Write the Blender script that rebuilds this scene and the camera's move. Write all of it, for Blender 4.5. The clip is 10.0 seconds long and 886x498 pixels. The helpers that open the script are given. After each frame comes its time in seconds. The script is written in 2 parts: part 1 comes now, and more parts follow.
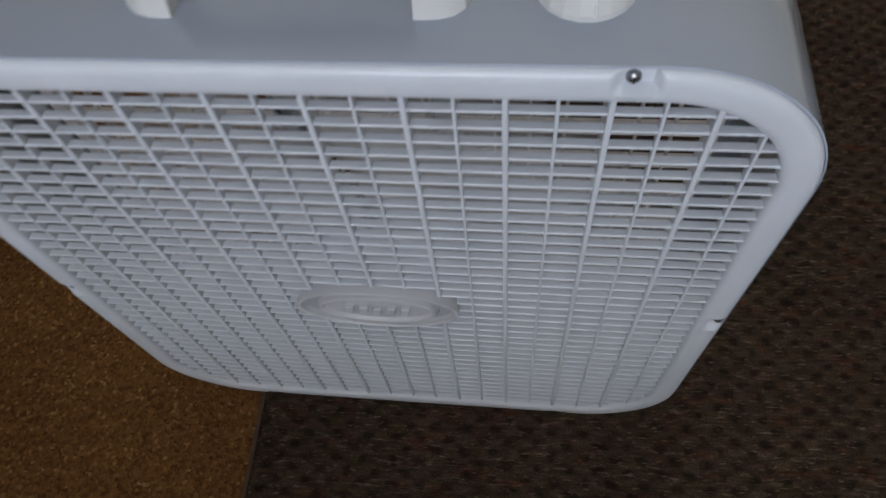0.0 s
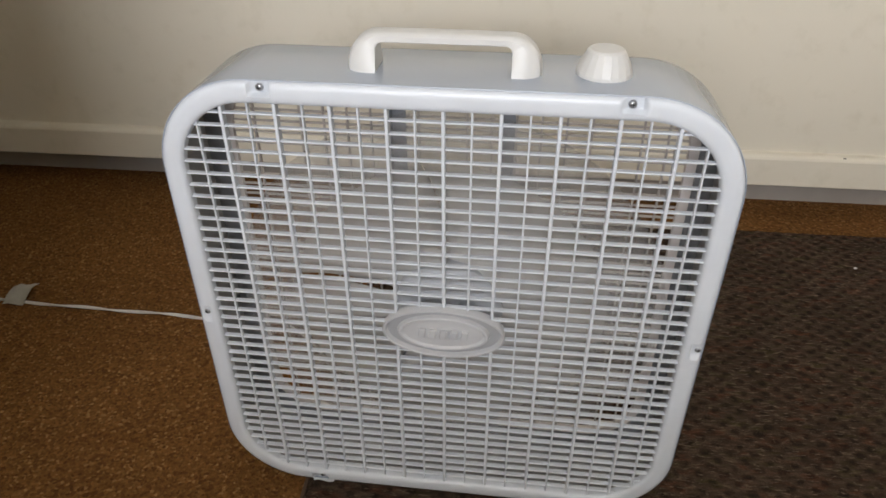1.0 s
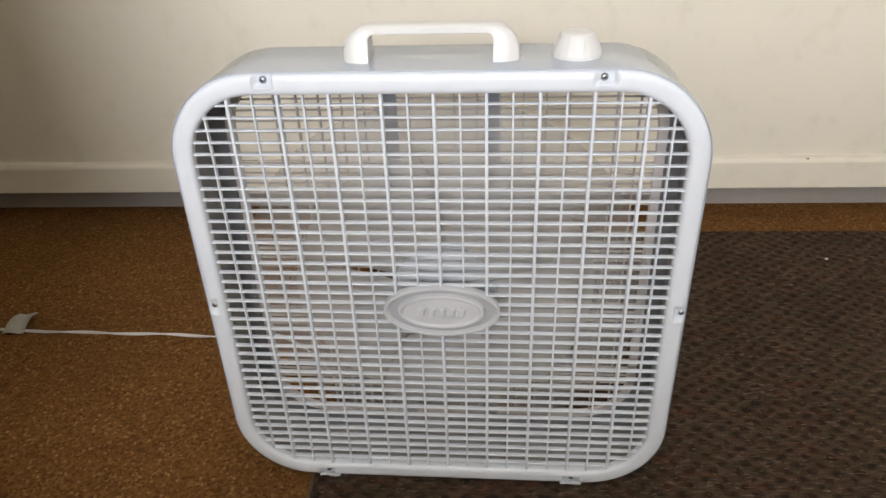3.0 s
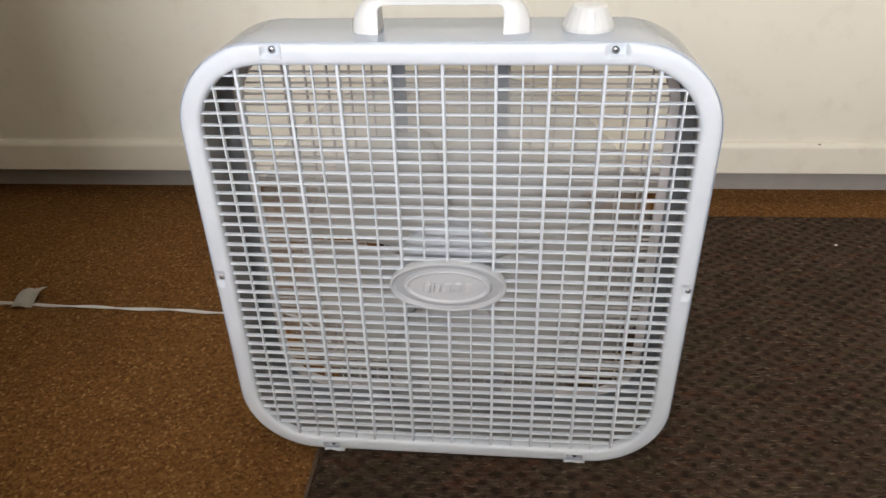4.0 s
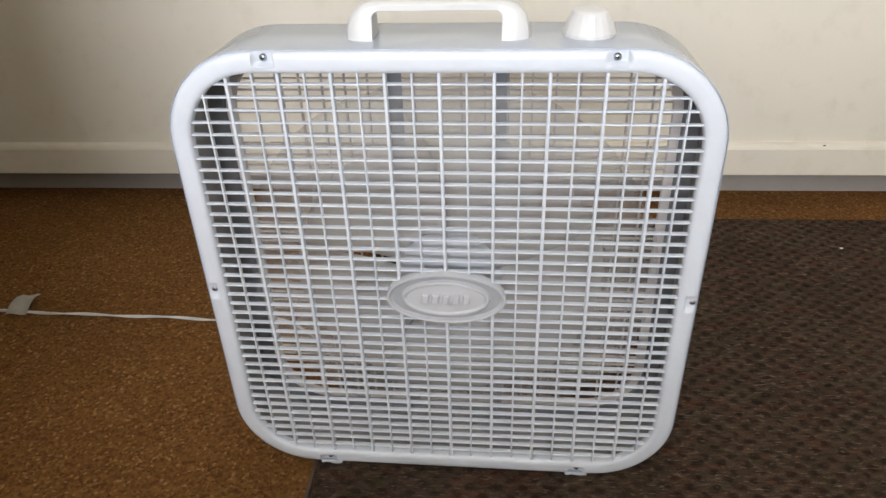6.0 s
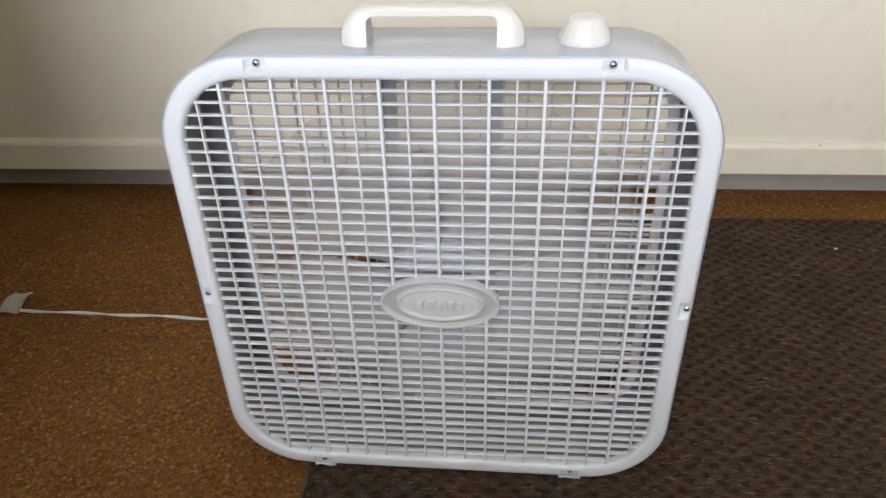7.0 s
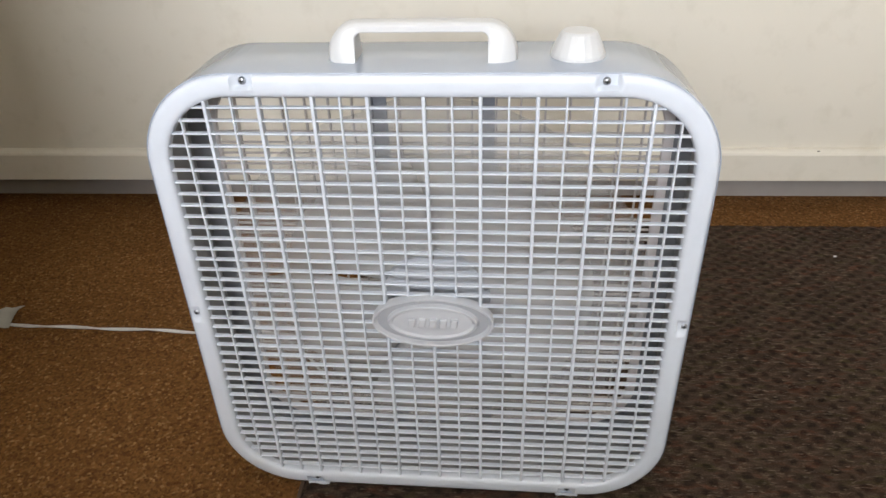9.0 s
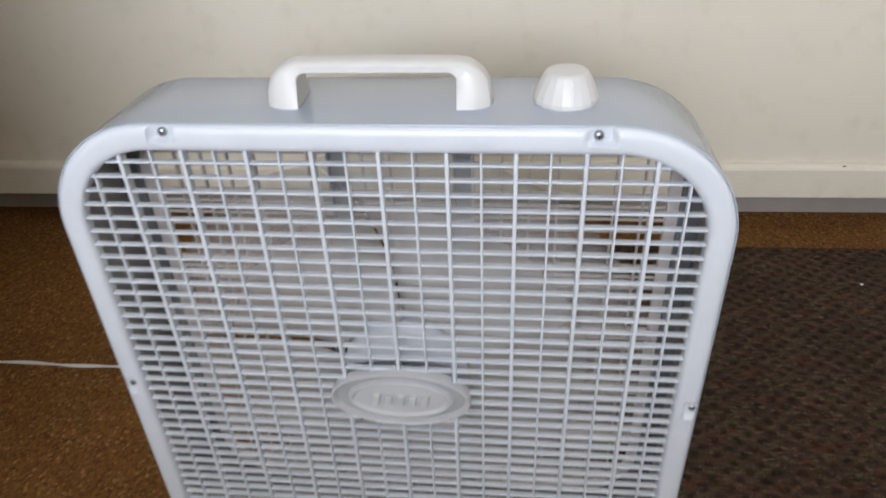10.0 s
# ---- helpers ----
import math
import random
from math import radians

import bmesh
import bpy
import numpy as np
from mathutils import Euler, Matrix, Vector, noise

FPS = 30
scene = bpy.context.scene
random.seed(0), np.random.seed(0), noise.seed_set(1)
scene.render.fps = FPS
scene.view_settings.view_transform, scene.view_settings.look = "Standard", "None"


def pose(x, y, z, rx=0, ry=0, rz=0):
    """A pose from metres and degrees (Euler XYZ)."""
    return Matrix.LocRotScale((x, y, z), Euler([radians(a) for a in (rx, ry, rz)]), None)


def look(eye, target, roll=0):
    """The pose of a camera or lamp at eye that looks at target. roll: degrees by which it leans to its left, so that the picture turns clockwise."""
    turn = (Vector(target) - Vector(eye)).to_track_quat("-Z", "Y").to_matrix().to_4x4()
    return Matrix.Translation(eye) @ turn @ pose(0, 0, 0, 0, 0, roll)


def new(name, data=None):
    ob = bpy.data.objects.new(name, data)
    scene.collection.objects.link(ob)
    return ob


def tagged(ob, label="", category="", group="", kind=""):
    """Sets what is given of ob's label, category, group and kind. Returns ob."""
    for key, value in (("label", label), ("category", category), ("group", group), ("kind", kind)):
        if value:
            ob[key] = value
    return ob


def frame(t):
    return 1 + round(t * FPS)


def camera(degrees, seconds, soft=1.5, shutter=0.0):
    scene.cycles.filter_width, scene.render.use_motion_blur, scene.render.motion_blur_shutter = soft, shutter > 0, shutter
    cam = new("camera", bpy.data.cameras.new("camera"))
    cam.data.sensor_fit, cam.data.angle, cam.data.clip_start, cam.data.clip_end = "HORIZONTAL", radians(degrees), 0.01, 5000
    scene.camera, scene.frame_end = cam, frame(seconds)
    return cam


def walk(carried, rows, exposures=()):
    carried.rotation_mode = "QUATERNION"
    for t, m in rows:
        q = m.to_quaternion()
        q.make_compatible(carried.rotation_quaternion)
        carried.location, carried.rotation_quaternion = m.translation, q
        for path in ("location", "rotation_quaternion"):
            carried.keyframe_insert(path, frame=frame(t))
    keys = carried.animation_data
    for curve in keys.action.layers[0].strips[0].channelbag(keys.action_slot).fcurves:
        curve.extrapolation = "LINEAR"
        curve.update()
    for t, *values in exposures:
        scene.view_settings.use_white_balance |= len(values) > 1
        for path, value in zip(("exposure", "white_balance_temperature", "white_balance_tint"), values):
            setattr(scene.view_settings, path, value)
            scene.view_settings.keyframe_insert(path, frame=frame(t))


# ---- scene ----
LENS = 64.8
cam = camera(LENS, 10.0, soft=1.5, shutter=0.3)
PATH = [
    (0, (0.109, -0.212, 0.76), (-0.117, 0.737, -0.986), -9.2),
    (0.2, (0.098, -0.287, 0.762), (-0.114, 0.827, -0.885), -5.0),
    (0.5, (0.087, -0.394, 0.764), (-0.133, 0.993, -0.66), -1.6),
    (0.7, (0.079, -0.459, 0.761), (-0.147, 1.078, -0.498), -0.3),
    (1, (0.068, -0.54, 0.743), (-0.139, 1.104, -0.377), -0.2),
    (1.2, (0.066, -0.575, 0.731), (-0.134, 1.105, -0.337), -1.3),
    (1.5, (0.066, -0.6, 0.72), (-0.109, 1.11, -0.302), -1.7),
    (2, (0.061, -0.615, 0.714), (-0.088, 1.119, -0.271), 0.2),
    (2.5, (0.062, -0.613, 0.71), (-0.072, 1.134, -0.254), -0.6),
    (2.7, (0.062, -0.614, 0.709), (-0.08, 1.127, -0.265), -1.4),
    (3.8, (0.067, -0.623, 0.696), (-0.117, 1.073, -0.347), -2.5),
    (4, (0.063, -0.623, 0.694), (-0.12, 1.083, -0.334), -1.7),
    (4.5, (0.06, -0.618, 0.696), (-0.126, 1.095, -0.32), -1.5),
    (5, (0.06, -0.612, 0.695), (-0.128, 1.088, -0.342), -1.8),
    (5.5, (0.061, -0.603, 0.698), (-0.126, 1.095, -0.342), -1.9),
    (5.7, (0.063, -0.601, 0.697), (-0.125, 1.1, -0.338), -2.0),
    (6.8, (0.066, -0.593, 0.705), (-0.111, 1.098, -0.349), -1.7),
    (7, (0.066, -0.589, 0.709), (-0.109, 1.098, -0.35), -1.6),
    (7.5, (0.068, -0.584, 0.714), (-0.106, 1.106, -0.343), -1.8),
    (8, (0.068, -0.58, 0.716), (-0.102, 1.113, -0.335), -1.8),
    (8.5, (0.071, -0.576, 0.714), (-0.1, 1.12, -0.332), -2.0),
    (9, (0.071, -0.568, 0.716), (-0.101, 1.121, -0.341), -1.9),
    (9.5, (0.077, -0.544, 0.715), (-0.092, 1.125, -0.374), -1.6),
    (9.8, (0.09, -0.496, 0.725), (-0.107, 1.157, -0.383), -2.3),
    (10, (0.099, -0.441, 0.724), (-0.107, 1.219, -0.373), -2.5),
]
EXPOSURE = [(0.0, -1.1, 5880, 10), (0.2, -0.86, 5920, 10), (0.3, -0.76, 5980, 10), (0.5, -0.56, 6200, 10), (0.8, -0.45, 6450, 10), (1.0, -0.4, 6580, 10), (1.5, -0.25, 6600, 10), (2.5, -0.1, 6600, 10),
            (4.0, 0.0, 6450, 10), (5.7, 0.0, 6350, 10), (8.0, 0.0, 6300, 10), (9.0, 0.0, 6250, 10), (9.6, -0.1, 6220, 10), (10.0, -0.26, 6130, 10)]
walk(cam, [(t, look(eye, target, roll)) for t, eye, target, roll in PATH], EXPOSURE)

# ---- world and light ----
TURN = 1.3                    # the room stands turned by this against the fan
WALL = 0.747                  # face of the bottom rail of the wall behind the fan
world = bpy.data.worlds.new("world")
scene.world = world
world.use_nodes = True
wn = world.node_tree
sky = wn.nodes.new("ShaderNodeTexSky")
sky.sky_type, sky.sun_disc = "NISHITA", False
sky.sun_elevation, sky.sun_rotation = radians(40), radians(150)
wn.nodes["Background"].inputs["Strength"].default_value = 0.08
wn.links.new(sky.outputs["Color"], wn.nodes["Background"].inputs["Color"])

ROOM = pose(0, 0, 0, 0, 0, TURN)
X0, X1, Y0, TOP = -3.0, 3.0, -3.6, 2.4
WIN = (-1.1, 0.6, 0.75, 2.15)    # window in the south wall: x from, to, z from, to


def area_lamp(name, m, wide, high, watts, colour):
    lamp = bpy.data.lights.new(name, "AREA")
    lamp.shape, lamp.size, lamp.size_y, lamp.energy, lamp.color = "RECTANGLE", wide, high, watts, colour
    ob = new(name, lamp)
    ob.matrix_world = m
    return ob


wx, wz = (WIN[0] + WIN[1]) / 2, (WIN[2] + WIN[3]) / 2
area_lamp("window_daylight", ROOM @ look((wx, Y0 - 0.05, wz), (wx, Y0 + 1, wz)), WIN[1] - WIN[0] - 0.1, WIN[3] - WIN[2] - 0.1, 265, (0.88, 0.905, 0.975))


# ---- materials ----
def material(name, rough=0.5, metal=0.0, coat=0.0):
    mat = bpy.data.materials.new(name)
    mat.use_nodes = True
    b = mat.node_tree.nodes["Principled BSDF"]
    b.inputs["Roughness"].default_value, b.inputs["Metallic"].default_value = rough, metal
    b.inputs["Coat Weight"].default_value = coat
    return mat, mat.node_tree, b


def node(tree, kind, **values):
    n = tree.nodes.new(kind)
    for key, value in values.items():
        n.inputs[key.replace("_", " ")].default_value = value
    return n


def ramp(tree, source, stops):
    r = tree.nodes.new("ShaderNodeValToRGB")
    while len(r.color_ramp.elements) < len(stops):
        r.color_ramp.elements.new(0.5)
    for e, (p, c) in zip(r.color_ramp.elements, stops):
        e.position, e.color = p, (*c, 1)
    tree.links.new(source, r.inputs["Fac"])
    return r.outputs["Color"]


def coords(tree, scale=(1, 1, 1)):
    c = tree.nodes.new("ShaderNodeTexCoord")
    m = tree.nodes.new("ShaderNodeMapping")
    m.inputs["Scale"].default_value = scale
    tree.links.new(c.outputs["Object"], m.inputs["Vector"])
    return m.outputs["Vector"]


def noise_tex(tree, vector, scale, detail=3.0, rough=0.55):
    n = node(tree, "ShaderNodeTexNoise", Scale=scale, Detail=detail, Roughness=rough)
    tree.links.new(vector, n.inputs["Vector"])
    return n.outputs["Fac"]


def mix(tree, fac, a, b, blend="MIX"):
    m = tree.nodes.new("ShaderNodeMix")
    m.data_type, m.blend_type = "RGBA", blend
    for value, socket in ((fac, m.inputs[0]), (a, m.inputs[6]), (b, m.inputs[7])):
        if isinstance(value, (int, float)):
            socket.default_value = value
        elif isinstance(value, tuple):
            socket.default_value = (*value, 1)
        else:
            tree.links.new(value, socket)
    return m.outputs[2]


def bump(tree, b, height, strength, distance):
    n = node(tree, "ShaderNodeBump", Strength=strength, Distance=distance)
    tree.links.new(height, n.inputs["Height"])
    tree.links.new(n.outputs["Normal"], b.inputs["Normal"])


def worn(name, colour, rough, metal=0.0, spread=0.06, scale=30.0, grain=500.0, relief=0.05, coat=0.0, tint=None):
    """A plain painted or moulded surface: faint cloudy soiling, fine grain, uneven gloss."""
    mat, tree, b = material(name, rough, metal, coat)
    v = coords(tree)
    big, fine = noise_tex(tree, v, scale, 4), noise_tex(tree, v, grain, 2)
    low = tint or tuple(c * (1 - 2 * spread) for c in colour)
    col = ramp(tree, big, [(0.3, low), (0.65, colour)])
    tree.links.new(col, b.inputs["Base Color"])
    r = node(tree, "ShaderNodeMapRange", To_Min=rough - 0.08, To_Max=rough + 0.1)
    tree.links.new(big, r.inputs["Value"])
    tree.links.new(r.outputs["Result"], b.inputs["Roughness"])
    bump(tree, b, fine, relief, 0.0006)
    return mat


M_WHITE = worn("white_plastic", (0.643, 0.68, 0.727), 0.34, spread=0.025, grain=900)
M_BAND_SHADE = worn("band_shade", (0.37, 0.38, 0.395), 0.4, spread=0.03, grain=900)
M_BADGE = worn("badge_plastic", (0.52, 0.53, 0.545), 0.36, spread=0.03, grain=900)
M_HANDLE = worn("warm_white_plastic", (0.62, 0.615, 0.595), 0.38, spread=0.02, grain=900)
M_INNER_SHADE = worn("inside_shade", (0.37, 0.37, 0.365), 0.5, spread=0.08, scale=20, grain=500)
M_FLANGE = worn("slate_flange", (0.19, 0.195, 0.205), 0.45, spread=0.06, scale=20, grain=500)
M_STRUT = worn("grey_steel", (0.21, 0.22, 0.245), 0.5, metal=0.0, spread=0.05)
M_REAR_SHADE = worn("rear_shade_plastic", (0.47, 0.43, 0.40), 0.5, spread=0.04)
M_SCREW = worn("zinc_screw", (0.42, 0.43, 0.45), 0.3, metal=1.0, spread=0.1, scale=300)
M_GAP_SHADE = worn("gap_shade", (0.03, 0.03, 0.03), 0.6)
M_MOTOR = worn("motor_enamel", (0.55, 0.56, 0.57), 0.5, spread=0.05)
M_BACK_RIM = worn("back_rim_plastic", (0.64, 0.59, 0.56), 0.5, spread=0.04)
M_HUB = worn("hub_plastic", (0.52, 0.54, 0.57), 0.45, spread=0.03)
M_CORD = worn("white_vinyl", (0.74, 0.72, 0.68), 0.45, spread=0.05, scale=60)
M_TAG = worn("paper_tag", (0.37, 0.35, 0.30), 0.6, spread=0.12, scale=40)
M_CEIL = worn("ceiling_paint", (0.78, 0.76, 0.72), 0.9, spread=0.03, scale=4, grain=200)
M_KICK = worn("grey_vinyl_base", (0.36, 0.33, 0.30), 0.45, spread=0.08, scale=9, grain=300)
M_CHIP = worn("bare_chip", (0.10, 0.08, 0.06), 0.8)
M_BINDING = worn("edge_binding", (0.095, 0.058, 0.036), 0.9, spread=0.15, scale=120)
M_LINT = worn("white_lint", (0.8, 0.8, 0.78), 0.9)


def enamel():
    """Smooth sprayed enamel: only a very soft cloudiness, even gloss."""
    mat, tree, b = material("grey_enamel", 0.13)
    v = coords(tree)
    tree.links.new(mix(tree, noise_tex(tree, v, 3.0, 0), (0.37, 0.415, 0.485), (0.395, 0.44, 0.515)), b.inputs["Base Color"])
    return mat


M_GREY = enamel()


def cream_paint():
    mat, tree, b = material("cream_paint", 0.55)
    v = coords(tree)
    big, mid, fine = noise_tex(tree, v, 3.0, 4), noise_tex(tree, v, 22, 4), noise_tex(tree, v, 260, 3)
    col = mix(tree, big, (0.695, 0.645, 0.53), (0.745, 0.695, 0.585))
    scuff = ramp(tree, mid, [(0.28, (0.90, 0.89, 0.86)), (0.45, (1, 1, 1))])
    tree.links.new(mix(tree, 0.6, col, scuff, "MULTIPLY"), b.inputs["Base Color"])
    bump(tree, b, fine, 0.12, 0.001)
    return mat


def cork_carpet():
    mat, tree, b = material("brown_carpet", 0.95)
    b.inputs["Specular IOR Level"].default_value = 0.15
    v = coords(tree)
    cell = node(tree, "ShaderNodeTexVoronoi", Scale=270.0, Randomness=1.0)
    tree.links.new(v, cell.inputs["Vector"])
    sep = tree.nodes.new("ShaderNodeSeparateColor")
    tree.links.new(cell.outputs["Color"], sep.inputs["Color"])
    tuft = ramp(tree, sep.outputs["Red"], [(0.0, (0.098, 0.042, 0.0125)), (0.3, (0.150, 0.068, 0.0195)), (0.7, (0.182, 0.085, 0.0245)), (0.9, (0.205, 0.105, 0.031)), (1.0, (0.30, 0.175, 0.065))])
    clump = ramp(tree, noise_tex(tree, v, 120, 4, 0.7), [(0.3, (0.74, 0.72, 0.70)), (0.7, (1.34, 1.31, 1.26))])
    wear = ramp(tree, noise_tex(tree, v, 3.5, 4), [(0.3, (0.80, 0.78, 0.76)), (0.7, (1.0, 1.0, 1.0))])
    col = mix(tree, 1.0, mix(tree, 1.0, tuft, clump, "MULTIPLY"), wear, "MULTIPLY")
    tree.links.new(col, b.inputs["Base Color"])
    h = mix(tree, 0.5, cell.outputs["Distance"], noise_tex(tree, v, 420, 2))
    bump(tree, b, h, 0.8, 0.003)
    return mat


RUG_ROW, RUG_LOOP = 0.0125, 0.031


def math_node(tree, kind, a, b=None):
    n = tree.nodes.new("ShaderNodeMath")
    n.operation = kind
    for value, socket in ((a, n.inputs[0]), (b, n.inputs[1])):
        if isinstance(value, (int, float)):
            socket.default_value = value
        elif value is not None:
            tree.links.new(value, socket)
    return n.outputs[0]


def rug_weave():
    """Staggered rows of lens-shaped pits with shade painted in, between lighter, flecked yarn."""
    mat, tree, b = material("dark_rug", 0.95)
    b.inputs["Specular IOR Level"].default_value = 0.12
    v = coords(tree)
    wob = node(tree, "ShaderNodeTexNoise", Scale=60.0, Detail=2.0)
    tree.links.new(v, wob.inputs["Vector"])
    off = node(tree, "ShaderNodeVectorMath")
    off.operation = "MULTIPLY_ADD"
    off.inputs[1].default_value = (0.026, 0.009, 0.0)
    tree.links.new(wob.outputs["Color"], off.inputs[0])
    tree.links.new(v, off.inputs[2])
    sep = tree.nodes.new("ShaderNodeSeparateXYZ")
    tree.links.new(off.outputs["Vector"], sep.inputs["Vector"])
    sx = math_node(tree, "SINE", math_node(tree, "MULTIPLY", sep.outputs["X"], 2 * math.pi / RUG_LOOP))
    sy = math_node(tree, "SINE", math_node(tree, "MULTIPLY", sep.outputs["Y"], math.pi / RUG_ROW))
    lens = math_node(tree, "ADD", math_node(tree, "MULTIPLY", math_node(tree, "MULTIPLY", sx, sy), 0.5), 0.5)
    knit_shade = ramp(tree, lens, [(0.30, (0.070, 0.0485, 0.0335)), (0.60, (0.059, 0.0405, 0.0285)), (0.88, (0.031, 0.0215, 0.0160))])
    hue = ramp(tree, noise_tex(tree, coords(tree, (0.5, 1.3, 1.0)), 62, 2), [(0.30, (0.90, 1.02, 0.74)), (0.44, (1, 1, 1)), (0.56, (1.03, 0.96, 0.94)), (0.70, (1.34, 0.90, 0.78))])
    tone = ramp(tree, noise_tex(tree, v, 9, 4), [(0.3, (0.80, 0.80, 0.80)), (0.7, (1.15, 1.15, 1.15))])
    lump = ramp(tree, noise_tex(tree, coords(tree, (0.35, 1.5, 1.0)), 120, 3), [(0.36, (0.68, 0.66, 0.65)), (0.64, (1.28, 1.24, 1.18))])
    yarn = mix(tree, 1.0, mix(tree, 1.0, knit_shade, hue, "MULTIPLY"), lump, "MULTIPLY")
    fleck = ramp(tree, noise_tex(tree, coords(tree, (0.20, 1.0, 1.0)), 360, 2, 0.6), [(0.58, (0, 0, 0)), (0.74, (0.125, 0.098, 0.070))])
    fibre = noise_tex(tree, v, 700, 2, 0.6)
    speck = ramp(tree, fibre, [(0.32, (0.55, 0.55, 0.55)), (0.7, (1.4, 1.4, 1.4))])
    col = mix(tree, 1.0, mix(tree, 1.0, yarn, tone, "MULTIPLY"), speck, "MULTIPLY")
    tree.links.new(mix(tree, 1.0, col, fleck, "ADD"), b.inputs["Base Color"])
    bump(tree, b, fibre, 0.9, 0.003)
    return mat


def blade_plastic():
    """Milky moulded plastic, clearer towards the tip to imitate the haze of spinning blades."""
    mat, tree, b = material("translucent_blade", 0.4)
    v = coords(tree)
    tree.links.new(ramp(tree, noise_tex(tree, v, 35, 4), [(0.3, (0.62, 0.61, 0.59)), (0.7, (0.72, 0.72, 0.71))]), b.inputs["Base Color"])
    glow = tree.nodes.new("ShaderNodeBsdfTranslucent")
    glow.inputs["Color"].default_value = (0.78, 0.77, 0.75, 1)
    half = tree.nodes.new("ShaderNodeMixShader")
    half.inputs[0].default_value = 0.35
    tree.links.new(b.outputs[0], half.inputs[1])
    tree.links.new(glow.outputs[0], half.inputs[2])
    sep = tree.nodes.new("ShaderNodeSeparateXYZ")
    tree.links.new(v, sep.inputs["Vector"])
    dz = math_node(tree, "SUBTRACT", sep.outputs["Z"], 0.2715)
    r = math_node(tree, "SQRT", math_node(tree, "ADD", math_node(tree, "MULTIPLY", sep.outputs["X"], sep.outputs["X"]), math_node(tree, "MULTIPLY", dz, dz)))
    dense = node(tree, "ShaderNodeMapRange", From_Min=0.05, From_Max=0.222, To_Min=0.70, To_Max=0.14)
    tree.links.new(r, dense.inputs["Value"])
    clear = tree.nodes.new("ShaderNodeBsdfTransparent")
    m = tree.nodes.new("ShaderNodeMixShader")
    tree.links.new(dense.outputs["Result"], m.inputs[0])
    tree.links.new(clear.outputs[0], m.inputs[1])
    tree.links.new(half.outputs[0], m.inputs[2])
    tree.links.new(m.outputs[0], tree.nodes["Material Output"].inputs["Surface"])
    return mat


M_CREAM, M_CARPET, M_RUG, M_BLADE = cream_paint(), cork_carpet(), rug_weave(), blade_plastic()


# ---- mesh helpers ----
def mesh_object(name, bm, mat, smooth=False):
    bmesh.ops.recalc_face_normals(bm, faces=bm.faces)
    me = bpy.data.meshes.new(name)
    bm.to_mesh(me)
    bm.free()
    me.materials.append(mat)
    if smooth:
        for p in me.polygons:
            p.use_smooth = True
    return new(name, me)


def part(name, bm, mat, parent, label="", smooth=False):
    ob = mesh_object(name, bm, mat, smooth)
    ob.parent = parent
    return tagged(ob, label)


def soft_edges(ob, degrees=35):
    """Smooth shading with the sharp edges kept."""
    me = ob.data
    bm = bmesh.new()
    bm.from_mesh(me)
    for e in bm.edges:
        e.smooth = not (len(e.link_faces) == 2 and e.calc_face_angle(0) > radians(degrees))
    for f in bm.faces:
        f.smooth = True
    bm.to_mesh(me)
    bm.free()
    return ob


def box(bm, x0, x1, y0, y1, z0, z1, bevel=0.0, segments=2):
    made = bmesh.ops.create_cube(bm, size=1, matrix=Matrix.LocRotScale(((x0 + x1) / 2, (y0 + y1) / 2, (z0 + z1) / 2), None, (x1 - x0, y1 - y0, z1 - z0)))
    if bevel:
        edges = list({e for v in made["verts"] for e in v.link_edges})
        bmesh.ops.bevel(bm, geom=edges, offset=bevel, segments=segments, affect="EDGES", profile=0.5)
    return bm


def loft(rings, closed=True, caps=True):
    """A bmesh of equal rings of points, joined in order."""
    bm = bmesh.new()
    rows = [[bm.verts.new(p) for p in ring] for ring in rings]
    n = len(rows[0])
    pairs = list(zip(rows, rows[1:])) + ([(rows[-1], rows[0])] if closed else [])
    for a, b in pairs:
        for i in range(n):
            bm.faces.new((a[i], a[(i + 1) % n], b[(i + 1) % n], b[i]))
    if caps and not closed:
        bm.faces.new(rows[0])
        bm.faces.new(rows[-1])
    return bm


def lathe(profile, around=40, axis="y", centre=(0, 0, 0)):
    """Turns (radius, along) round an axis; open ends are capped."""
    rings = []
    for r, h in profile:
        ring = []
        for i in range(around):
            a = 2 * math.pi * i / around
            p = (r * math.cos(a), h, r * math.sin(a)) if axis == "y" else (r * math.cos(a), r * math.sin(a), h)
            ring.append(Vector(p) + Vector(centre))
        rings.append(ring)
    return loft(rings, closed=False)


def tube(points, radius, around=10):
    rings = []
    for i, p in enumerate(points):
        p = Vector(p)
        d = (Vector(points[min(i + 1, len(points) - 1)]) - Vector(points[max(i - 1, 0)])).normalized()
        side = d.cross(Vector((0, 0, 1))).normalized()
        up = side.cross(d)
        rings.append([p + radius * (math.cos(a) * side + math.sin(a) * up) for a in (2 * math.pi * k / around for k in range(around))])
    return loft(rings, closed=False)


# ---- setting: floor, walls, ceiling ----
def setting(name, bm, mat, label, category):
    ob = mesh_object(name, bm, mat)
    ob.matrix_world = ROOM
    return tagged(ob, label, category, kind="structure")


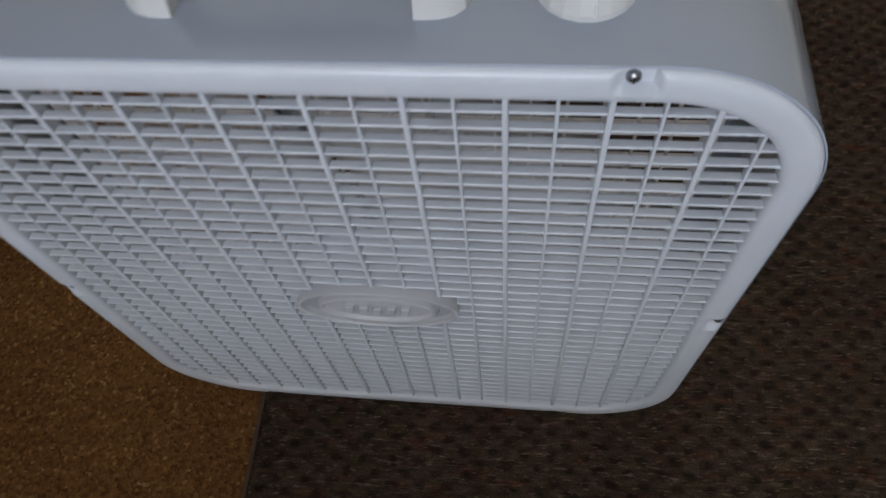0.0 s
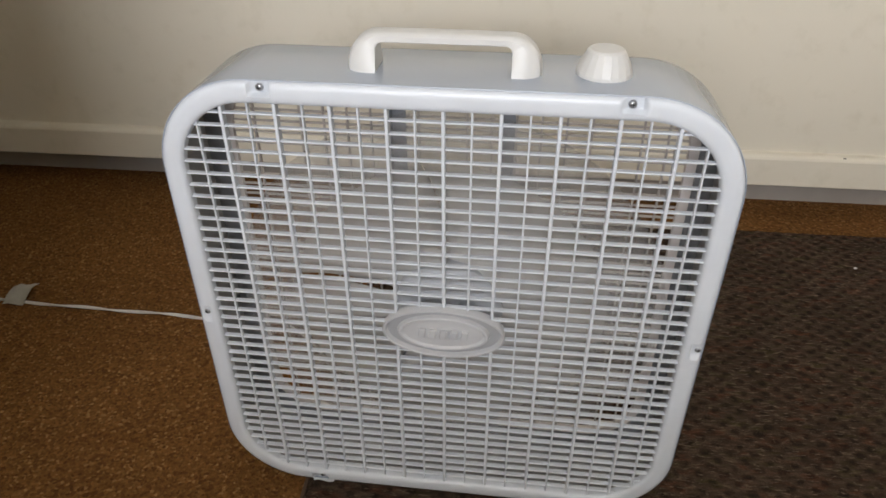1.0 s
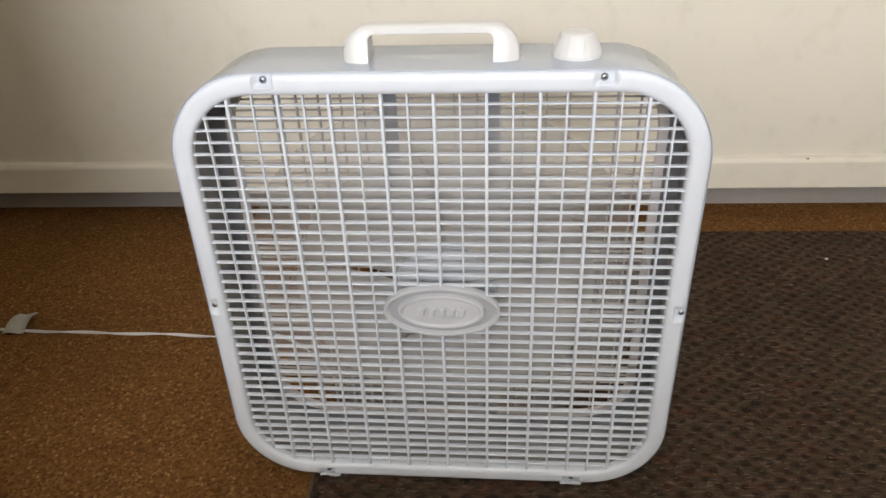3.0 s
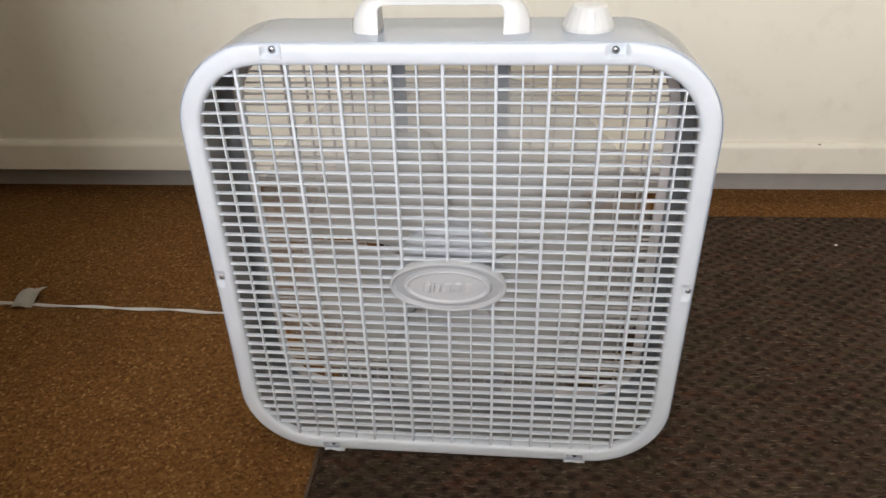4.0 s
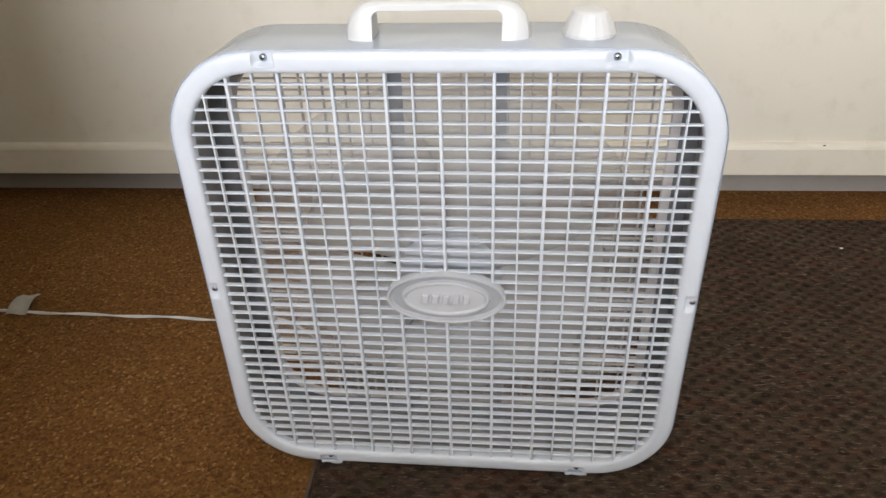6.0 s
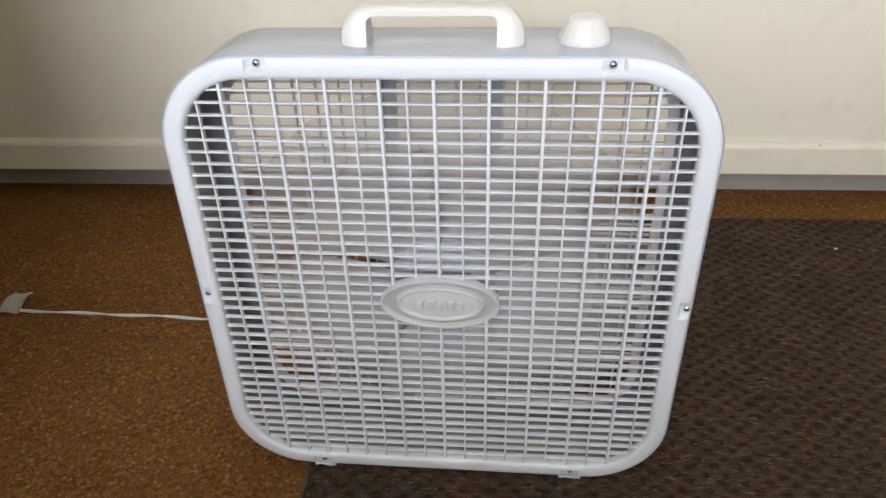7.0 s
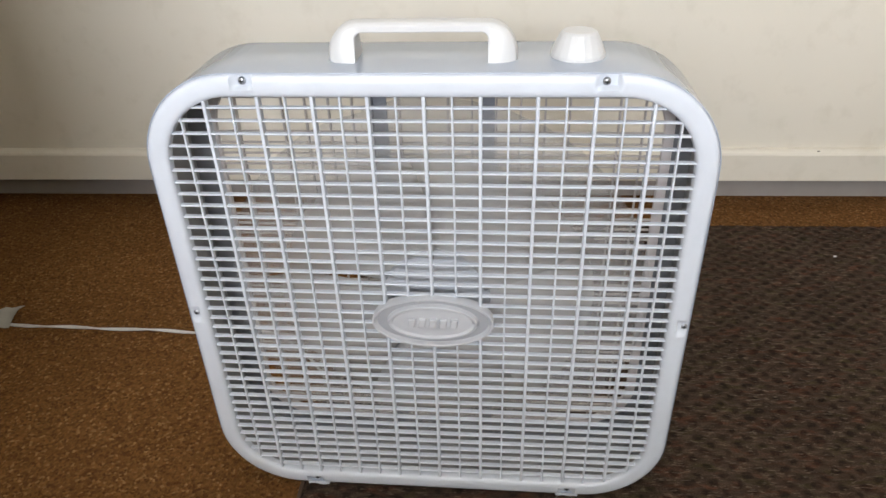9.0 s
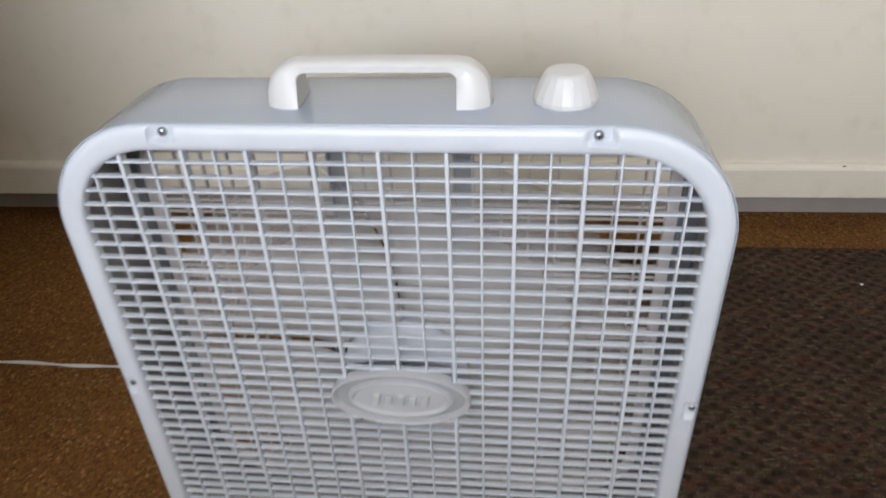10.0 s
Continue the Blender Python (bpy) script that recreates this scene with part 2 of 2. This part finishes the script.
setting("floor", box(bmesh.new(), X0 - 0.2, X1 + 0.2, Y0 - 0.2, 1.2, -0.06, 0.0), M_CARPET, "brown speckled low-pile carpet floor", "floor")
setting("ceiling", box(bmesh.new(), X0 - 0.2, X1 + 0.2, Y0 - 0.2, 1.2, TOP, TOP + 0.1), M_CEIL, "plain white painted ceiling", "ceiling")
setting("wall_east", box(bmesh.new(), X1, X1 + 0.12, Y0, 1.0, 0, TOP), M_CREAM, "plain cream painted wall", "wall")
bm = bmesh.new()
box(bm, X0, WIN[0], Y0 - 0.12, Y0, 0, TOP)
box(bm, WIN[1], X1, Y0 - 0.12, Y0, 0, TOP)
box(bm, WIN[0], WIN[1], Y0 - 0.12, Y0, 0, WIN[2])
box(bm, WIN[0], WIN[1], Y0 - 0.12, Y0, WIN[3], TOP)
setting("wall_south", bm, M_CREAM, "cream painted wall with a window opening", "wall")
setting("wall_west", box(bmesh.new(), X0 - 0.12, X0, Y0, 1.0, 0, TOP), M_CREAM, "plain cream painted wall", "wall")
# Unseen wall added to shade the floor and wall on the left.
setting("wall_shade_left", box(bmesh.new(), X0, -0.55, -0.36, -0.28, 0, TOP), M_CREAM, "unseen added cream wall that shades the left side", "wall")
# Added low wall behind the camera keeps window light off the floor.
setting("wall_shade_low", box(bmesh.new(), X0, X1, -1.75, -1.65, 0, 0.90), M_CREAM, "unseen added low cream wall that blocks low window light", "wall")

# the wall behind the fan: panel set back over a projecting bottom rail and a recessed toe strip
RAIL0, RAIL1 = 0.0625, 0.130
setting("wall_north", box(bmesh.new(), X0, X1, WALL + 0.016, 1.0, RAIL0 + 0.01, TOP), M_CREAM, "cream painted wall panel with faint scuffs", "wall")
rail = []
for x in (X0, X1):
    rail.append([(x, y, z) for y, z in ((WALL + 0.068, RAIL0), (WALL + 0.002, RAIL0), (WALL, RAIL0 + 0.002), (WALL, RAIL1 - 0.010), (WALL + 0.002, RAIL1 - 0.005), (WALL + 0.006, RAIL1 - 0.001), (WALL + 0.016, RAIL1 + 0.001))])
base = setting("baseboard", loft(rail, closed=False), M_CREAM, "cream painted bottom rail with rounded ledge", "baseboard")
bm = bmesh.new()
bmesh.ops.create_icosphere(bm, subdivisions=2, radius=0.003, matrix=Matrix.LocRotScale((0.7075, WALL + 0.004, RAIL1 - 0.003), None, (1.2, 0.35, 0.5)))
for x, length in ((-0.560, 0.030), (-0.505, 0.060), (-0.430, 0.045), (-0.375, 0.030)):
    crack = box(bmesh.new(), x, x + length, WALL + 0.0145, WALL + 0.0170, RAIL1 - 0.0004, RAIL1 + 0.0012)
    part("crack", crack, M_CHIP, base, "thin dark crack in the paint")
part("chip", bm, M_CHIP, base, "small dark chip in the paint")
setting("toe_strip", box(bmesh.new(), X0, 0.935, WALL + 0.057, 1.0, 0, RAIL0 + 0.01), M_KICK, "dull grey vinyl toe strip", "baseboard")
# Solid dark block; the shade of an open gap is in its colour.
setting("toe_gap_shade", box(bmesh.new(), 0.935, X1, WALL + 0.078, 1.0, 0, RAIL0 + 0.01), M_GAP_SHADE, "dark block for the shade of a gap under the rail", "baseboard")
setting("trim", box(bmesh.new(), 0.864, 0.908, WALL + 0.002, WALL + 0.018, RAIL1 + 0.002, TOP, 0.003), M_HANDLE, "white painted upright edge trim", "trim")


# ---- rug ----
def make_rug():
    x0, x1, y0, y1, sx, sy = -0.175, 1.15, -0.50, 0.667, 0.0056, 0.0033
    nx, ny = round((x1 - x0) / sx), round((y1 - y0) / sy)
    verts, faces = [], []
    for j in range(ny + 1):
        for i in range(nx + 1):
            x, y = x0 + i * sx, y0 + j * sy
            lens = math.sin(2 * math.pi * x / RUG_LOOP) * math.sin(math.pi * y / RUG_ROW)
            edge = min(i, nx - i, j, ny - j)
            z = 0.0072 - 0.0018 * max(-0.3, lens) + 0.0018 * noise.noise((x * 110, y * 190, 0))
            verts.append((x, y, z if edge > 1 else (0.0035 if edge else 0.001)))
    for j in range(ny):
        for i in range(nx):
            a = j * (nx + 1) + i
            faces.append((a, a + 1, a + nx + 2, a + nx + 1))
    me = bpy.data.meshes.new("rug")
    me.from_pydata(verts, [], faces)
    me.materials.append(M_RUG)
    for p in me.polygons:
        p.use_smooth = True
    ob = new("rug", me)
    ob.matrix_world = ROOM
    part("edge_binding", box(bmesh.new(), x0 - 0.003, x0 + 0.002, y0, y1, 0.0, 0.0045, 0.0015), M_BINDING, ob, "dark brown sewn edge binding")
    return tagged(ob, "dark brown ribbed woven rug lying on brown carpet", "rug")


make_rug()

# ---- box fan ----
HALF, RAD, MID = 0.2605, 0.090, 0.2715
SHIFT = -0.0015               # the casing sits this far to one side of the grille bars
fan = tagged(new("box_fan"), "white plastic box fan with grey metal casing standing on rug", "fan")


def outline(half=HALF, rad=RAD, dense=True):
    """Samples round the casing: outer point (x, z), outward normal, place along its side, side number."""
    flat, out = half - rad, []
    stops = [-flat, flat]
    for c in (0.1560, 0.0, -0.1560):
        if dense:
            stops += [c + o for o in (-0.0125, -0.0105, -0.0085, -0.004, 0.0, 0.004, 0.0085, 0.0105, 0.0125)]
    stops = sorted(s for s in set(stops) if abs(s) <= flat)
    for k in range(4):
        c, s = round(math.cos(math.pi / 2 * k)), round(math.sin(math.pi / 2 * k))
        # side normal (c, s), running direction (-s, c)
        for t in stops:
            out.append((SHIFT + c * half - s * t, s * half + c * t, c, s, t, k))
        for j in range(1, 14):
            a = math.pi / 2 * (k + j / 14)
            kx, kz = c * flat - s * flat, s * flat + c * flat
            out.append((SHIFT + kx + rad * math.cos(a), kz + rad * math.sin(a), math.cos(a), math.sin(a), 9, 9))
    return out


def pocket(t, k, d):
    """How deep the screw recess is at this place of the rim."""
    places = (0.1560, -0.1570) if k == 1 else (0.1535, -0.1535) if k == 3 else (0.0,) if k in (0, 2) else ()
    for c in places:
        across = min(1.0, max(0.0, (0.0105 - abs(t - c)) / 0.0030))
        inward = min(1.0, max(0.0, (0.0142 - d) / 0.0026))
        if across * inward > 0:
            return (0.0045 if k in (0, 2) else 0.0068) * across * inward
    return 0.0


RIM = [(0.0012, 0.012), (0.0012, 0.0050), (0.0016, 0.0034), (0.0027, 0.0019), (0.0045, 0.0008), (0.0070, 0.0002), (0.0095, 0.0), (0.0116, 0.0), (0.0142, 0.0),
       (0.0170, 0.0003), (0.0192, 0.0012), (0.0206, 0.0028), (0.0212, 0.0050), (0.0214, 0.0110), (0.0190, 0.0110), (0.0170, 0.0060), (0.0160, 0.0090), (0.0040, 0.0090), (0.0025, 0.012)]
rings = []
for px, pz, nx, nz, t, k in outline():
    ring = []
    for n, (d, y) in enumerate(RIM):
        deep = pocket(t, k, d) if n < 13 else 0.0
        ring.append((px - nx * d, max(y, deep) if deep else y, MID + pz - nz * d))
    rings.append(ring)
grille = soft_edges(part("front_grille", loft(rings), M_WHITE, fan, "white moulded rim and front grille"), 50)


def reach(offset, half, rad):
    """Half length of a bar at this offset inside a rounded square."""
    o = abs(offset) - (half - rad)
    return half if o <= 0 else half - rad + math.sqrt(max(rad * rad - o * o, 0))


def bar_mesh(name, length0, length1, wide, y0, y1, upright, mat):
    """A moulded bar along x (or z) with chamfered front edges."""
    c = min(wide * 0.3, 0.0006)
    prof = [(-wide / 2, y1), (-wide / 2, y0 + c), (-wide / 2 + c, y0), (wide / 2 - c, y0), (wide / 2, y0 + c), (wide / 2, y1)]
    rings = [[(w, y, l) if upright else (l, y, w) for w, y in prof] for l in (length0, length1)]
    bm = loft(rings, closed=False)
    bmesh.ops.recalc_face_normals(bm, faces=bm.faces)
    me = bpy.data.meshes.new(name)
    bm.to_mesh(me)
    bm.free()
    me.materials.append(mat)
    return me


def bars(name, parent, offsets, half, rad, wide, y0, y1, upright, mat):
    shared = {}
    for o in offsets:
        l = round(reach(o, half, rad), 4)
        if l not in shared:
            shared[l] = bar_mesh(name, -l, l, wide, y0, y1, upright, mat)
        ob = new(name, shared[l])
        ob.parent = parent
        ob.location = (o, 0, MID) if upright else (0, 0, MID + o)


PITCH, COLUMN = 0.01242, 0.0245
rows_z = [(i - 18.5) * PITCH - 0.0007 for i in range(38)]
bars("slat", grille, rows_z, 0.2405, 0.0700, 0.0017, 0.0034, 0.0084, False, M_WHITE)
bars("rib", grille, [2 * COLUMN * i for i in range(-4, 5)], 0.2405, 0.0700, 0.0031, 0.0024, 0.0105, True, M_WHITE)
bars("thin_rib", grille, [COLUMN * i for i in range(-9, 10, 2)], 0.2405, 0.0700, 0.0018, 0.0030, 0.0078, True, M_WHITE)

# casing: a bent band of grey sheet
CASE = [(0.0, 0.0045), (0.0, 0.0975), (0.0006, 0.0990), (0.0014, 0.0990), (0.0014, 0.0125), (0.0010, 0.0040)]
LINER = [(0.0016, 0.0125), (0.0016, 0.0985), (0.0024, 0.0985), (0.0024, 0.0125)]
band = outline(dense=False)
casing = soft_edges(part("casing", loft([[(px - nx * d, y, MID + pz - nz * d) for d, y in CASE] for px, pz, nx, nz, t, k in band]), M_GREY, fan, "light grey enamelled steel casing band"), 40)
# Liner in a duller grey than the enamel paints in the inside's shade.
soft_edges(part("inner_face", loft([[(px - nx * d, y, MID + pz - nz * d) for d, y in LINER] for px, pz, nx, nz, t, k in band]), M_INNER_SHADE, casing, "inside of casing, its shade in a duller grey"), 40)

# rear grille with its rim
FLANGE = [(0.0020, 0.0930), (0.0002, 0.0994), (0.0040, 0.1020), (0.0190, 0.1020), (0.0205, 0.0995), (0.0190, 0.0970), (0.0060, 0.0950)]
REAR = [(0.0200, 0.0990), (0.0207, 0.1040), (0.0305, 0.1040), (0.0312, 0.1010), (0.0300, 0.0985)]
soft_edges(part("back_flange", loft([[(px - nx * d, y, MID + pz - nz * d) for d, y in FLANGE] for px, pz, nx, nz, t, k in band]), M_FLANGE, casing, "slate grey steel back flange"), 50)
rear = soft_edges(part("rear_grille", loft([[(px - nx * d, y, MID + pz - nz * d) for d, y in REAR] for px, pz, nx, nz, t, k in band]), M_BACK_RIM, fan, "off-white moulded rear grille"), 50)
# Slats and ribs darker than their rim: the shade they stand in is painted.
bars("slat", rear, rows_z[1:-1], 0.2380, 0.0680, 0.0016, 0.1000, 0.1035, False, M_REAR_SHADE)
bars("rib", rear, [COLUMN * (i + 0.5) for i in range(-9, 9)], 0.2380, 0.0680, 0.0018, 0.0995, 0.1040, True, M_REAR_SHADE)

# motor, its struts and the blade wheel
for x in (-0.0555, 0.0525):
    bm = bmesh.new()
    box(bm, x - 0.0075, x + 0.0075, 0.0905, 0.0925, MID - 0.253, MID + 0.253)
    box(bm, x - 0.0075, x - 0.0060, 0.0830, 0.0905, MID - 0.253, MID + 0.253)
    part("strut", bm, M_STRUT, fan, "grey steel motor strut")
motor = part("motor", lathe([(0.030, 0.0550), (0.044, 0.0580), (0.048, 0.0640), (0.048, 0.0860), (0.043, 0.0900)], 36, "y", (0, 0, MID)), M_MOTOR, fan, "grey motor housing")
soft_edges(motor)
wheel = part("blade_wheel", lathe([(0.004, 0.0262), (0.024, 0.0268), (0.042, 0.0288), (0.053, 0.0325), (0.058, 0.0380), (0.059, 0.0540), (0.055, 0.0545)], 48, "y", (0, 0, MID)), M_HUB, fan, "translucent white blade wheel")
soft_edges(wheel)


def blade(angle):
    grid = []
    for i in range(13):
        f = i / 12
        r = 0.046 + f * 0.179
        half = radians(36.6)
        sweep = radians(16) * f * f
        row = []
        for j in range(9):
            g = j / 8 * 2 - 1
            round_off = 1 - 0.06 * max(0, abs(g) - 0.7) * f
            a = angle + sweep + g * half
            rr = 0.046 + (r - 0.046) * round_off
            row.append((rr * math.cos(a), 0.041 + 0.007 * g * (1 - 0.35 * f) + 0.002 * (1 - g * g), MID + rr * math.sin(a)))
        grid.append(row)
    bm = bmesh.new()
    sides = []
    for off in (0.0, 0.0010):
        sides.append([[bm.verts.new((x, y + off, z)) for x, y, z in row] for row in grid])
    for s in sides:
        for i in range(12):
            for j in range(8):
                bm.faces.new((s[i][j], s[i][j + 1], s[i + 1][j + 1], s[i + 1][j]))
    loops = [[s[0][j] for j in range(9)] + [s[i][8] for i in range(1, 13)] + [s[12][j] for j in range(7, -1, -1)] + [s[i][0] for i in range(11, 0, -1)] for s in sides]
    n = len(loops[0])
    for i in range(n):
        bm.faces.new((loops[0][i], loops[0][(i + 1) % n], loops[1][(i + 1) % n], loops[1][i]))
    return bm


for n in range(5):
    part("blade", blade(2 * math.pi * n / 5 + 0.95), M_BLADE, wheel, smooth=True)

# carrying handle
TOPZ = MID + HALF


def make_handle():
    """A bow on two flared legs: outer edge, inner edge and half depth along it."""
    half = []
    for i in range(15):
        f = i / 14
        a = math.pi / 2 * f
        ox, oz = -0.0560 - 0.0285 * math.cos(a) ** 0.92, 0.0325 * math.sin(a) ** 0.92
        if f < 0.6:
            ix, iz = -0.0585, 0.0185 * f / 0.6
        else:
            b = math.pi / 2 * (f - 0.6) / 0.4
            ix, iz = -0.0525 - 0.0060 * math.cos(b), 0.0185 + 0.0060 * math.sin(b)
        half.append((ox, oz, ix, iz, 0.0110 + 0.0075 * (1 - f) ** 1.3))
    half += [(-0.056 + 0.056 * i / 6, 0.0325 + 0.0004 * i / 6, -0.0525 + 0.00875 * i, 0.0245, 0.0110) for i in range(1, 7)]
    path = half + [(-ox, oz, -ix, iz, d) for ox, oz, ix, iz, d in half[-2::-1]]
    rings = []
    for ox, oz, ix, iz, d in path:
        up = min(1.0, oz / 0.030)
        bow = [(0, -0.95), (0.08, -1.0), (0.62, -1.0), (0.80, -0.90), (0.94, -0.72), (1, -0.58)]
        foot = [(0, -0.98), (0.12, -1.0), (0.45, -0.97), (0.72, -0.84), (0.92, -0.58), (1, -0.24)]
        ring = [(a + (c - a) * up, b + (d2 - b) * up) for (a, b), (c, d2) in zip(foot, bow)]
        ring += [(u, -v) for u, v in ring[::-1]]
        rings.append([(ix + (ox - ix) * u - 0.0040, 0.0490 + v * d, TOPZ + iz + (oz - iz) * u) for u, v in ring])
    return loft(rings, closed=False)


soft_edges(part("handle", make_handle(), M_HANDLE, fan, "white plastic carrying handle"), 24)

# speed knob with ridges and a pointer
KX, KY = 0.1330, 0.0535
rings = []
for r, h in ((0.0236, 0.0), (0.0235, 0.0030), (0.0210, 0.0105), (0.0172, 0.0180), (0.0160, 0.0202), (0.0140, 0.0218), (0.0060, 0.0226), (0.0005, 0.0226)):
    ring = []
    for i in range(20):
        a = 2 * math.pi * (i + 0.5) / 20
        rr = r * 1.012
        ring.append((KX + rr * math.cos(a), KY + rr * math.sin(a), TOPZ + h))
    rings.append(ring)
knob = soft_edges(part("knob", loft(rings, closed=False), M_HANDLE, fan, "white ridged speed knob"), 12)
bm = bmesh.new()
box(bm, KX + 0.0028, KX + 0.0042, KY - 0.0246, KY - 0.0215, TOPZ + 0.0020, TOPZ + 0.0188, 0.0003, 1)
bmesh.ops.rotate(bm, verts=bm.verts, cent=(KX, KY - 0.0225, TOPZ + 0.003), matrix=Matrix.Rotation(radians(-21), 3, "X"))
part("pointer", bm, M_HANDLE, knob, "raised pointer line")

# feet and screws
for x in (-0.1535, 0.1535):
    bm = bmesh.new()
    box(bm, x - 0.0135, x + 0.0135, 0.004, 0.094, 0.0045, 0.0115, 0.0015)
    part("foot", bm, M_WHITE, fan, "white plastic foot")
for x, z in ((-0.1578, 0.2535), (0.1538, 0.2530), (-0.254, 0.0), (0.254, 0.0), (-0.1535, -0.2525), (0.1535, -0.2525)):
    screw = part("screw", lathe([(0.0035, 0.0066), (0.0035, 0.0048), (0.0026, 0.0036), (0.0010, 0.0032)], 16, "y", (x, 0, MID + z)), M_SCREW, fan, "zinc plated screw", smooth=True)
    # Cross slot laid on as dark bars, its shade given by colour.
    bm = bmesh.new()
    box(bm, x - 0.0018, x + 0.0018, 0.0029, 0.0040, MID + z - 0.0004, MID + z + 0.0004)
    box(bm, x - 0.0004, x + 0.0004, 0.0028, 0.0040, MID + z - 0.0018, MID + z + 0.0018)
    part("slot", bm, M_GAP_SHADE, screw)


# oval badge on the grille
def oval(profile, sx, sz):
    """Rings of (inset across, inset upright, y) as an oval plate."""
    return loft([[((sx - dx) * math.cos(a), y, MID + (sz - dz) * math.sin(a)) for a in (2 * math.pi * i / 72 for i in range(72))] for dx, dz, y in profile], closed=False)


BADGE = [(0.0, 0.0, 0.0080), (0.0, 0.0, -0.0024), (0.0005, 0.0005, -0.0034), (0.0020, 0.0020, -0.0036), (0.0030, 0.0030, -0.0026), (0.0036, 0.0034, 0.0004), (0.0050, 0.0046, 0.0020),
         (0.0150, 0.0086, 0.0016), (0.0158, 0.0092, 0.0002), (0.0170, 0.0102, -0.0028), (0.0178, 0.0110, -0.0034), (0.0196, 0.0122, -0.0034), (0.0208, 0.0132, -0.0022), (0.0220, 0.0142, -0.0012), (0.0420, 0.0250, -0.0014)]
badge = soft_edges(part("badge", oval(BADGE, 0.0630, 0.0312), M_BADGE, fan, "white oval badge with raised rings"), 30)
# Darker ring in the badge groove; the recess's shade is painted by its grey.
band_rings = [[((0.0630 - dx) * math.cos(a), y, MID + (0.0312 - dz) * math.sin(a)) for a in (2 * math.pi * i / 72 for i in range(72))] for dx, dz, y in ((0.0050, 0.0046, 0.0028), (0.0050, 0.0046, 0.0014), (0.0150, 0.0086, 0.0010), (0.0150, 0.0086, 0.0028))]
part("band", loft(band_rings), M_BAND_SHADE, badge, "recessed band round the badge, its shade in the grey")
for n in range(5):
    x = -0.0218 + 0.0109 * n
    bm = box(bmesh.new(), x - 0.0037, x + 0.0037, -0.0046, 0.0006, MID - 0.0055, MID + 0.0055, 0.0012)
    for v in bm.verts:
        v.co.x += 0.18 * (v.co.z - MID)
    part("raised_bar", bm, M_BADGE, badge, "raised plain bar")

# ---- power cord, tag and lint ----
def cord_line(t):
    x = -1.75 + 1.60 * t
    y = 0.303 + 0.004 * math.sin(x * 9) + 0.0025 * math.sin(x * 23 + 1)
    y -= 0.010 * math.exp(-((x + 0.50) / 0.13) ** 2) + 0.0015 * math.sin(x * 41)
    y += 0.007 * math.exp(-((x + 0.32) / 0.07) ** 2)
    if x > -0.34:
        y -= 0.165 * ((x + 0.34) / 0.19) ** 2
    return x, y


cord = tagged(new("power_cord"), "white vinyl two-strand power cord lying on carpet", "cord")
for off in (-0.0014, 0.0014):
    pts = [(cord_line(i / 160)[0], cord_line(i / 160)[1] + off * math.cos(i * 0.35), 0.0026 + abs(off) * math.sin(i * 0.35) * (1 if off > 0 else -1)) for i in range(161)]
    part("strand", tube(pts, 0.0014, 8), M_CORD, cord, smooth=True)


def make_tag():
    """A limp paper tag: it rises off the cord, then folds over near its free end."""
    rings = []
    for i in range(13):
        f = i / 12
        cx, cy = -0.7730 + 0.006 * f, 0.290 + 0.046 * f
        z = 0.004 + 0.012 * math.sin(min(1.0, f / 0.7) * 1.5) - 0.010 * max(0.0, f - 0.7)
        w = 0.0180 - 0.0020 * f
        ring = [(cx + w * (2 * k / 4 - 1), cy + 0.003 * k / 4, z + 0.0020 * math.sin(k * 1.4 + f * 3)) for k in range(5)]
        rings.append(ring + [(x, y, zz + 0.0006) for x, y, zz in ring[::-1]])
    return loft(rings, closed=False)


tagged(soft_edges(mesh_object("cord_tag", make_tag(), M_TAG), 50), "pale paper tag wrapped round the power cord", "tag")
bm = bmesh.new()
bmesh.ops.create_icosphere(bm, subdivisions=2, radius=0.0024, matrix=Matrix.LocRotScale((0.677, 0.565, 0.0085), None, (1.3, 0.8, 0.6)))
for v in bm.verts:
    v.co += 0.0006 * noise.noise_vector(v.co * 400)
tagged(mesh_object("lint", bm, M_LINT, True), "tiny white scrap of lint on the rug", "lint")
